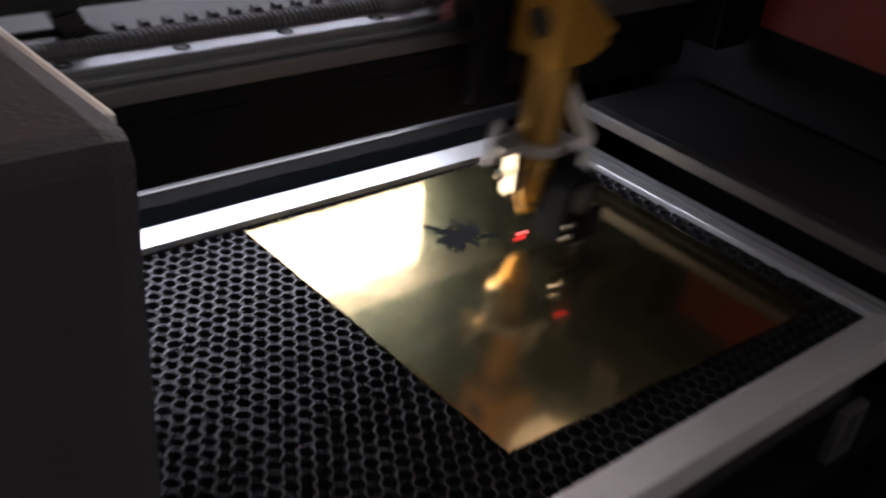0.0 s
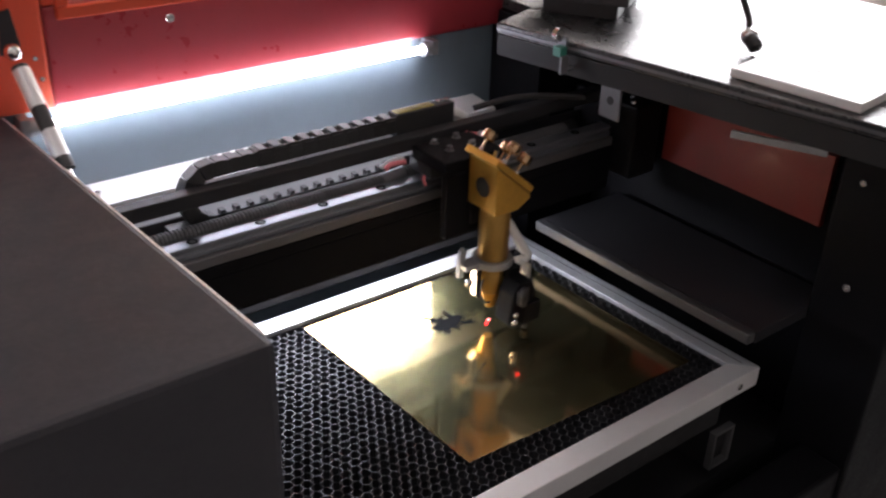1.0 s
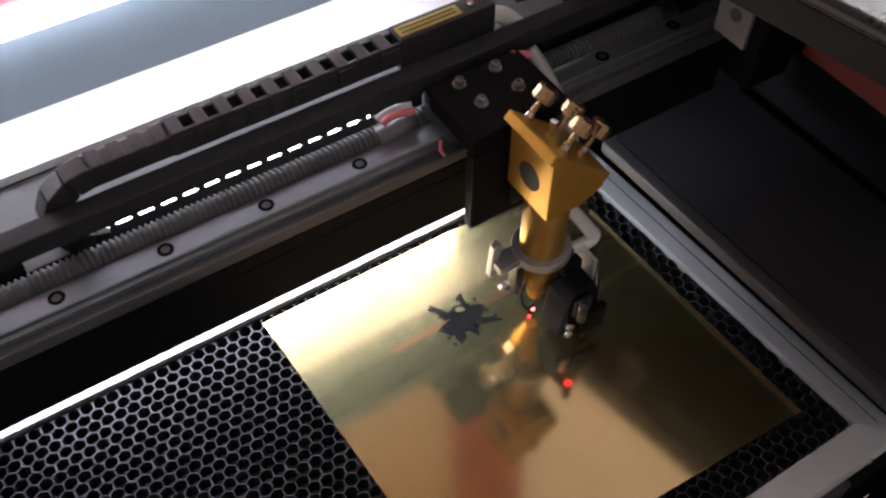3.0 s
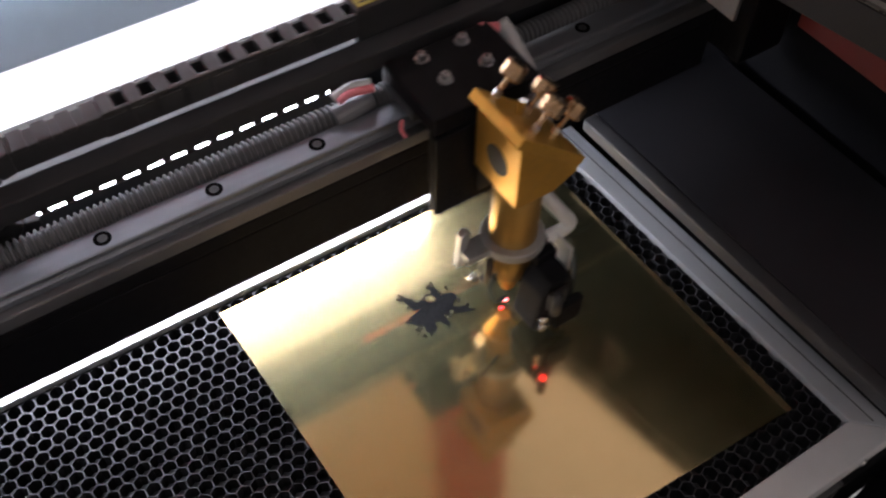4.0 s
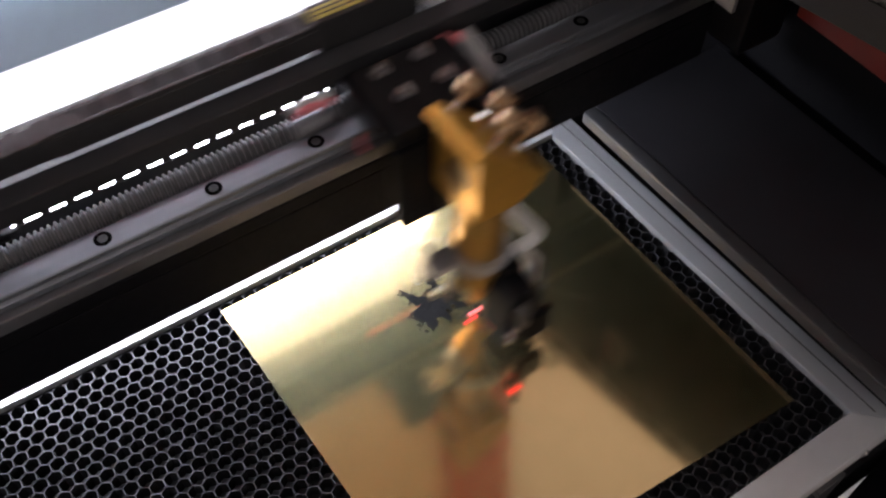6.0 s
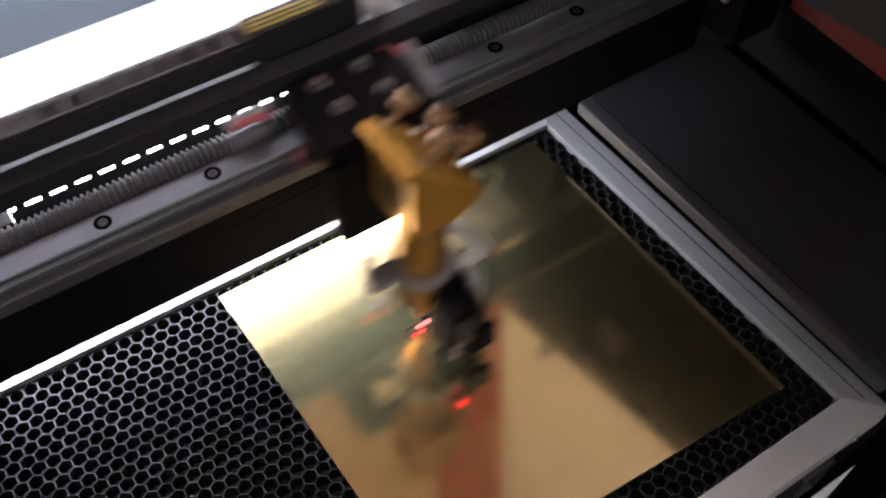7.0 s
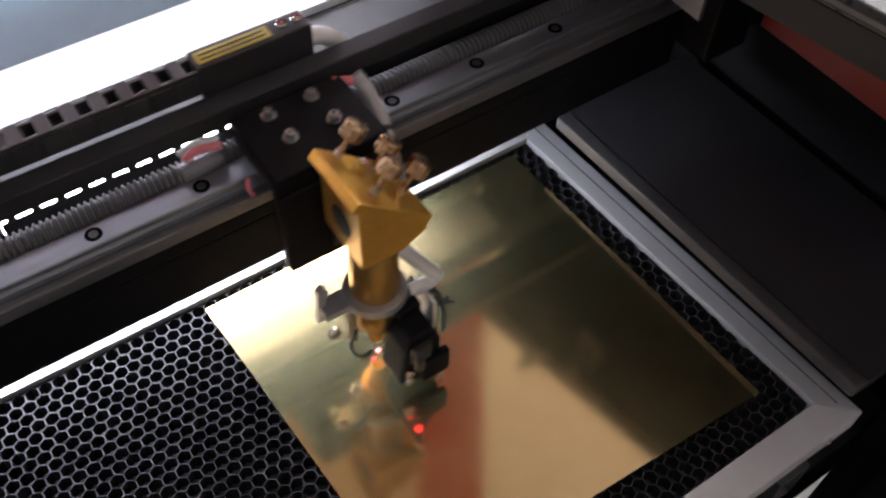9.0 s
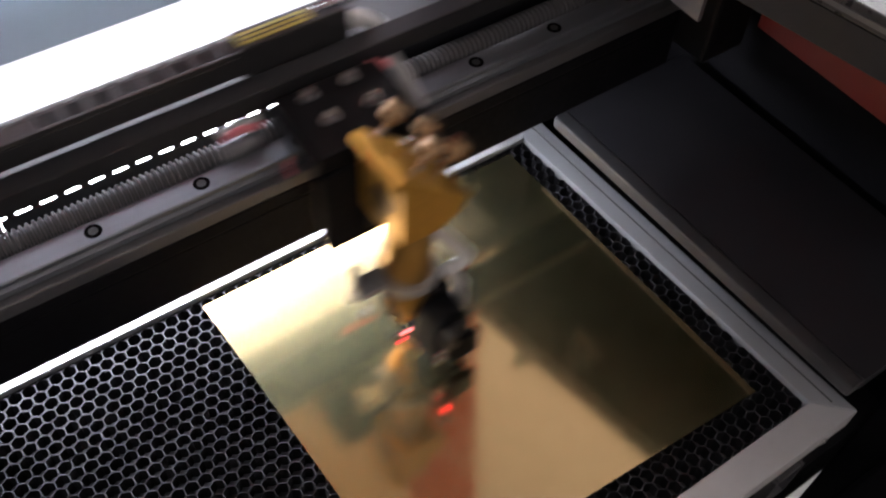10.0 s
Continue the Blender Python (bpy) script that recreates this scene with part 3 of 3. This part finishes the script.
part("side_glint", rod((-0.006, HY - 0.004, 0.0004), (-0.006, HY - 0.004, 0.0008), 0.001), LASER, head, "faint second red spot")
part("air_hose", hose([(0.008, HY - 0.002, 0.111), (0.017, HY - 0.004, 0.097), (0.026, HY - 0.006, 0.0825), (0.0335, HY - 0.007, 0.0700), (0.0362, HY - 0.008, 0.0655), (0.0345, HY - 0.0085, 0.0625), (0.030, HY - 0.009, 0.0620), (0.020, HY - 0.009, 0.0625), (0.011, HY - 0.008, 0.0635)], 0.0046), WHITE, head, "white bent air hose", True)
part("hose_collar", rod((0.0125, HY - 0.0082, 0.0633), (0.0165, HY - 0.0086, 0.0628), 0.0058), PLASTIC, head)
part("wire_loop", hose([(-0.02, HY - 0.012, 0.058), (-0.026, HY - 0.016, 0.05), (-0.022, HY - 0.018, 0.038), (-0.014, HY - 0.016, 0.034)], 0.0011), RUBBER, head, "", True)
part("probe_wire", hose([(0.028, HY - 0.014, 0.06), (0.036, HY - 0.012, 0.05), (0.037, HY - 0.018, 0.036), (0.031, HY - 0.026, 0.03)], 0.0013), RUBBER, head, "", True)
spot = part("laser_spot", lathe([(0.0013, 0.0003), (0.0013, 0.0006)], 16, axis), LASER_CORE, head, "bright red laser spot")
# hoses and wires on the carriage
part("pink_wire", hose([(-0.047, 0.008, 0.150), (-0.06, 0.012, 0.149), (-0.066, 0.013, 0.145)], 0.0024), WIRE_PINK, head, "pink and white wires", True)
part("pink_wire", hose([(-0.045, -0.018, 0.146), (-0.0465, -0.020, 0.141), (-0.045, -0.022, 0.137)], 0.0012), WIRE_PINK, head, "", True)
part("white_wire", hose([(-0.047, 0.011, 0.152), (-0.058, 0.015, 0.151), (-0.068, 0.017, 0.146)], 0.0022), WHITE, head, "", True)
part("hose_end", rod((-0.07, 0.0125, 0.1345), (-0.047, 0.0115, 0.139), 0.0072, 0.006), SEAT, head)
pipe_bm = hose([(0.035, 0.0065, 0.1605), (0.0375, 0.002, 0.1555), (0.0385, -0.006, 0.1495), (0.0365, -0.020, 0.1450), (0.0330, -0.030, 0.1440), (0.0290, -0.040, 0.1430), (0.0262, -0.050, 0.1380), (0.0240, -0.056, 0.1300)], 0.0046)
part("air_pipe", pipe_bm, CLEAR, head, "cloudy grey air pipe", True)
part("pipe_tie", rod((0.0345, -0.0255, 0.1445), (0.0335, -0.0285, 0.1443), 0.0052), PLASTIC, head)
part("white_sleeve", hose([(0.019, 0.032, 0.176), (0.028, 0.0315, 0.174), (0.036, 0.031, 0.168), (0.044, 0.029, 0.159)], 0.0054), WHITE, head, "white hose sleeve", True)
part("pink_plug", rod((0.021, 0.0065, 0.1625), (0.0315, 0.0035, 0.1600), 0.0030), WIRE_PINK, head, "pink cable plug")
chain_run(-0.185, -0.045, 0.0250, 0.0385, 0.172, 0.187, head, PLASTIC)
anchor = part("chain_anchor", box(-0.045, 0.021, 0.0250, 0.0400, 0.166, 0.189, 0.001), PLASTIC, head, "black chain end block")
lab = part("anchor_label", box(-0.043, -0.001, 0.0275, 0.0365, 0.1891, 0.1895), YELLOW, anchor, "yellow printed label")
for k in range(2):
    part("print_bar", box(-0.041, -0.004, 0.0296 + 0.0035 * k, 0.0306 + 0.0035 * k, 0.1896, 0.1898), INK_SHADE, lab)
cap_screw(anchor, 0.007, 0.0320, 0.1891, 0.003, 0.0025)
cap_screw(anchor, 0.016, 0.0320, 0.1891, 0.003, 0.0025)
part("anchor_bracket", prism([(0.0070, 0.1530), (0.0300, 0.1530), (0.0300, 0.1665), (0.0325, 0.1665), (0.0325, 0.1500), (0.0070, 0.1500)], "x", -0.018, 0.010, 0.0004), BLACK, head)

# ---- tube lamp ----
lamp = thing("tube_lamp", "lit white tube lamp along the back edge", "tube lamp")
part("tube", rod((-0.186, 0.1255, 0.2070), (0.193, 0.1255, 0.2070), 0.0037, n=24), TUBE, lamp, "glowing white tube", True)
for sx in (-1, 1):
    x = 0.0035 + sx * 0.1975
    part("end_cap", rod((x - 0.006, 0.1255, 0.2070), (x + 0.006, 0.1255, 0.2070), 0.0075), GREYMETAL, lamp)
    part("clip", box(x - 0.004 + sx * 0.006, x + 0.004 + sx * 0.006, 0.1185, 0.139, 0.201, 0.216, 0.001), GREYMETAL, lamp)
for k, x in enumerate((-0.172, -0.155, 0.18, 0.196)):
    cap_screw(cab, x, 0.113, 0.1395, 0.003, 0.004, name="ledge_screw")

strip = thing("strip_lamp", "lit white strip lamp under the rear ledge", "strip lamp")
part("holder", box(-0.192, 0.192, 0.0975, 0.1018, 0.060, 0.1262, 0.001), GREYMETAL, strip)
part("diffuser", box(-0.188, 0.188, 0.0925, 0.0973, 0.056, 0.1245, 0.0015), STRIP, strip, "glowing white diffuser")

# ---- lid ----
LX0, LX1, LH = -0.228, 0.306, 0.72
wx0, wx1, wz0, wz1 = -0.15, 0.206, 0.085, 0.66
lid = part("lid", box(-0.1715, LX1, 0.0, 0.02, 0.0, wz0, 0.003), RED, cab, "open red enamelled lid with a window")
lid.location = (0, 0.1320, 0.2165)
lid.rotation_euler = (radians(6), 0, 0)
part("top_rail", box(LX0, LX1, 0.0, 0.02, wz1, LH, 0.003), ORANGE, lid)
part("stile", box(LX0, -0.1717, 0.0, 0.02, 0.0, wz1 - 0.0002, 0.003), ORANGE, lid, "orange red left stile")
part("stile", box(-0.1713, wx0, 0.0, 0.02, wz0 + 0.0002, wz1 - 0.0002, 0.003), ORANGE, lid)
part("strut_slot", prism([(-0.207, 0.052), (-0.203, 0.086), (-0.195, 0.088), (-0.191, 0.058), (-0.196, 0.050)], "y", -0.0012, 0.0004, 0.0004), RUBBER, lid, "dark slot for the strut")
for x, z in ((-0.182, 0.046), (-0.179, 0.028), (-0.218, 0.012)):
    cap_screw(lid, x, -0.0004, z, 0.0022, 0.0025, "-y")
# Right stile's red is brightened to stand for strong light on it
part("stile", box(wx1, LX1, 0.0, 0.02, wz0 + 0.0002, wz1 - 0.0002, 0.003), ORANGE, lid)
part("side_flange", box(LX0 - 0.004, LX0, -0.035, 0.02, 0.0, LH, 0.0015), ORANGE, lid, "orange red side flange")
for z in (wz0 - 0.01, wz1):
    part("window_trim", box(wx0 - 0.012, wx1 + 0.012, -0.006, 0.0, z, z + 0.010, 0.0015), ORANGE, lid)
for x in (wx0 - 0.012, wx1 + 0.002):
    part("window_trim", box(x, x + 0.010, -0.006, 0.0, wz0 + 0.0005, wz1 - 0.0005, 0.0015), ORANGE, lid)
pane_ob = part("window_pane", box(wx0, wx1, 0.008, 0.011, wz0, wz1), ACRYLIC, lid, "amber tinted acrylic pane")
pane_ob.visible_shadow = False
for x in (-0.07, 0.10):
    cap_screw(lid, x, -0.0004, wz0 - 0.022, 0.004, 0.004, "-y")

# ---- gas strut ----
strut = thing("gas_strut", "black and chrome gas strut holding the lid", "gas strut")
S0, S1 = Vector((-0.2035, 0.098, 0.278)), Vector((-0.1945, -0.018, 0.165))


def along(a, b):
    return S0.lerp(S1, a), S0.lerp(S1, b)


part("cylinder", rod(*along(0.08, 0.62), 0.0062), PLASTIC, strut, "black strut cylinder")
part("silver_label", rod(*along(0.10, 0.30), 0.0065), ALU, strut, "worn silver label")
part("silver_label", rod(*along(0.42, 0.56), 0.0065), ALU, strut, "worn silver label")
part("rod", rod(*along(0.62, 0.97), 0.0028), BRIGHT, strut, "chrome piston rod")
for p in (S0, S1):
    bm = bmesh.new()
    bmesh.ops.create_uvsphere(bm, u_segments=14, v_segments=10, radius=0.0065, matrix=Matrix.Translation(p))
    part("ball_joint", bm, BRIGHT, strut, "", True)
part("mount_plate", box(-0.2155, -0.212, -0.034, -0.008, 0.158, 0.18, 0.001), GREYMETAL, strut)

# ---- fittings on the right edge ----
sw = thing("limit_switch", "green limit switch with a steel roller", "switch")
part("body", box(0.240, 0.249, -0.029, -0.019, 0.2325, 0.2415, 0.001), GREEN, sw)
part("plate", box(0.2395, 0.2485, -0.0325, -0.0295, 0.217, 0.234, 0.0005), SEAT, sw, "zinc switch plate")
part("tab", box(0.2488, 0.2655, -0.0325, -0.0295, 0.2205, 0.2235, 0.0005), SEAT, sw)
part("arm", box(0.2495, 0.2515, -0.026, -0.015, 0.236, 0.250, 0.0005), SEAT, sw)
part("roller", lathe([(0.003, 0), (0.0062, 0.0), (0.0062, 0.005), (0.003, 0.005)], 20, Matrix.Translation((0.2445, -0.0175, 0.2515)) @ pose(0, 0, 0, 90, 0, 0)), BRIGHT, sw, "steel roller ring")
brk = thing("hanging_bracket", "grey zinc bracket with a round hole", "bracket")
part("bracket_plate", prism([(-0.075, 0.176), (-0.075, 0.222), (-0.05, 0.222), (-0.05, 0.176)], "x", 0.2775, 0.2805, 0.0006), SEAT, brk)
# The plate is solid; a black disc paints the hole's shade
part("bracket_hole", lathe([(0.0042, 0), (0.0042, 0.0004), (0.001, 0.0004)], 16, Matrix.Translation((0.2774, -0.0635, 0.194)) @ pose(0, 0, 0, 0, -90, 0)), INK_SHADE, brk, "flat black disc painted as the shade in the hole")
part("bracket_tab", box(0.2807, 0.2975, -0.074, -0.051, 0.210, 0.2125, 0.0005), SEAT, brk)
motor = thing("gantry_end", "black gantry end block with cable and bolts", "gantry end")
part("block", box(0.3455, 0.385, -0.04, 0.05, 0.085, 0.165, 0.003), JETBLACK, motor)
part("belt_shaft", rod((0.16, 0.03, 0.15), (0.285, 0.03, 0.15), 0.006), BLACK_SATIN, motor, "black shaft", True)
part("end_cable", hose([(0.2, 0.045, 0.168), (0.23, 0.03, 0.176), (0.26, 0.01, 0.180), (0.29, -0.02, 0.182)], 0.003), RUBBER, motor, "", True)
for k, (x, y) in enumerate(((0.350, -0.03), (0.36, -0.02), (0.37, -0.01), (0.355, 0.02))):
    cap_screw(motor, x, y, 0.1651, 0.003, 0.004)
rail_strip = tagged(part("white_strip", prism([(0.307, -0.18), (0.311, -0.179), (0.345, -0.253), (0.341, -0.254)], "z", 0.190, 0.1965, 0.0008), GREYMETAL), "thin grey strip along the opening", "strip")

other = thing("white_machine", "white machine casing with a yellow label behind the deck", "machine")
part("casing", box(0.62, 1.5, 0.62, 1.1, -0.9, 0.36, 0.01), WHITE, other)
ylab = part("yellow_sign", box(1.07, 1.30, 0.616, 0.6195, -0.060, 0.005), YELLOW, other, "yellow sign")
for k in range(2):
    part("sign_bar", box(1.09, 1.28, 0.613, 0.6155, -0.042 + 0.020 * k, -0.035 + 0.020 * k), ORANGE, ylab)
bench = thing("grey_bench", "grey metal bench with a bent tube rail", "bench")
part("bench_top", box(1.06, 1.60, 0.30, 0.54, -0.9, -0.10, 0.008), GREYMETAL, bench, "grey sheet metal case")
part("tube_rail", hose([(1.08, 0.44, -0.099), (1.08, 0.44, -0.03), (1.10, 0.44, -0.005), (1.20, 0.44, 0.003), (1.45, 0.44, 0.012)], 0.010), ALU, bench, "bent bright tube rail", True)
redcab = thing("red_cabinet", "orange red cabinet standing behind the machine", "cabinet")
part("case", box(-1.3, -0.42, 0.55, 0.95, -0.9, 0.33, 0.01), ORANGE, redcab)

supp = thing("support_tube", "dark square steel tube under the bed", "support tube")
part("tube_wall", box(0.245, 0.248, -0.2665, -0.2595, -0.098, -0.056, 0.0005), SEAT, supp)
part("tube_wall", box(0.270, 0.273, -0.2665, -0.2595, -0.098, -0.056, 0.0005), SEAT, supp)
part("tube_top", box(0.2482, 0.2698, -0.2665, -0.2595, -0.059, -0.056, 0.0005), SEAT, supp)
part("tube_bottom", box(0.2482, 0.2698, -0.2665, -0.2595, -0.098, -0.095, 0.0005), SEAT, supp)
part("tube_core", box(0.2455, 0.2725, -0.2592, -0.02, -0.0975, -0.0565), BLACK, supp)
cap_screw(cab, 0.3548, -0.295, 0.078, 0.004, 0.004, "-x", name="pillar_screw")
cap_screw(cab, 0.3548, -0.285, 0.175, 0.003, 0.003, "-x", name="pillar_screw")

# ---- things on the deck ----
slab_ob = thing("slotted_plate", "pale plastic plate with rows of slots", "plate")
slab_rot = pose(0.3135, -0.288, TOP + 0.0005, 0, 0, 7)
sl = box(0.0, 0.3, 0.0, 0.115, 0.0, 0.008, 0.001)
bmesh.ops.transform(sl, matrix=slab_rot, verts=sl.verts)
part("slab", sl, WHITE, slab_ob)
for i in range(3):
    for j in range(5):
        b2 = box(0.05 + j * 0.05, 0.085 + j * 0.05, 0.02 + i * 0.02, 0.026 + i * 0.02, 0.0081, 0.0086)
        bmesh.ops.transform(b2, matrix=slab_rot, verts=b2.verts)
        part("slot", b2, GREYMETAL, slab_ob)
plug = thing("cable_plug", "black cable with a round metal plug", "cable plug")
part("cable", hose([(0.376, -0.133, TOP + 0.012), (0.390, -0.118, TOP + 0.028), (0.388, -0.095, TOP + 0.052), (0.385, -0.030, TOP + 0.056), (0.372, 0.050, TOP + 0.048), (0.352, 0.115, TOP + 0.044), (0.32, 0.18, TOP + 0.030), (0.315, 0.22, TOP + 0.0045)], 0.0030), RUBBER, plug, "", True)
part("plug_body", rod((0.370, -0.146, TOP + 0.0072), (0.376, -0.134, TOP + 0.013), 0.0068), PLASTIC, plug, "", True)
part("plug_ring", rod((0.3745, -0.137, TOP + 0.0115), (0.3775, -0.131, TOP + 0.0145), 0.0078), BRIGHT, plug, "steel plug ring", True)
ctrl = thing("control_box", "flat black control box raised on a foot", "control box")
ctrl_rot = pose(0.338, -0.018, TOP + 0.0005, 0, 0, 32)


def on_deck(bm):
    bmesh.ops.transform(bm, matrix=ctrl_rot, verts=bm.verts)
    return bm


part("foot", on_deck(box(0.012, 0.05, 0.012, 0.09, 0.0, 0.0165, 0.002)), PLASTIC, ctrl)
part("foot", on_deck(box(0.09, 0.125, 0.012, 0.09, 0.0, 0.0165, 0.002)), PLASTIC, ctrl)
part("case", on_deck(box(0.0, 0.135, 0.0, 0.115, 0.017, 0.031, 0.0015)), PLASTIC, ctrl, "black flat case")
part("screen", on_deck(box(0.008, 0.127, 0.008, 0.107, 0.0312, 0.0320, 0.0003)), DECK, ctrl, "glossy dark top plate")


# ---- motion ----
SWEEP = [(0.0, 1.0), (0.03, 0.99), (0.06, 0.95), (0.08, 0.86), (0.10, 0.73), (0.13, 0.43), (0.16, 0.02), (0.19, -0.41), (0.22, -0.76), (0.24, -0.93), (0.2615, -1.0)]
PERIOD, RIGHT_AT = 0.522, 4.06
UNEVEN = [(0.0, 0.011), (1.0, -0.006), (5.0, 0.008), (6.0, 0.0095), (9.5, 0.0025), (10.0, 0.0045)]


def head_x(t):
    """Place of the beam along the rail: an even sweep to and fro."""
    u = abs((t - RIGHT_AT + PERIOD / 2) % PERIOD - PERIOD / 2)
    more = sum(d * max(0.0, 1 - abs(t - at) / 0.13) for at, d in UNEVEN)
    for (a, p), (b, q) in zip(SWEEP, SWEEP[1:]):
        if u <= b:
            return 0.106 + 0.044 * (p + (q - p) * (u - a) / (b - a)) + more
    return 0.062 + more


def motions():
    times = [k / 30 for k in range(0, 301)]
    walk(head, [(t, pose(head_x(t), 0, 0)) for t in times])
    walk(loop, [(t, pose(-0.080 + 0.5 * (head_x(t) - 0.15), 0, 0)) for t in times])


motions()
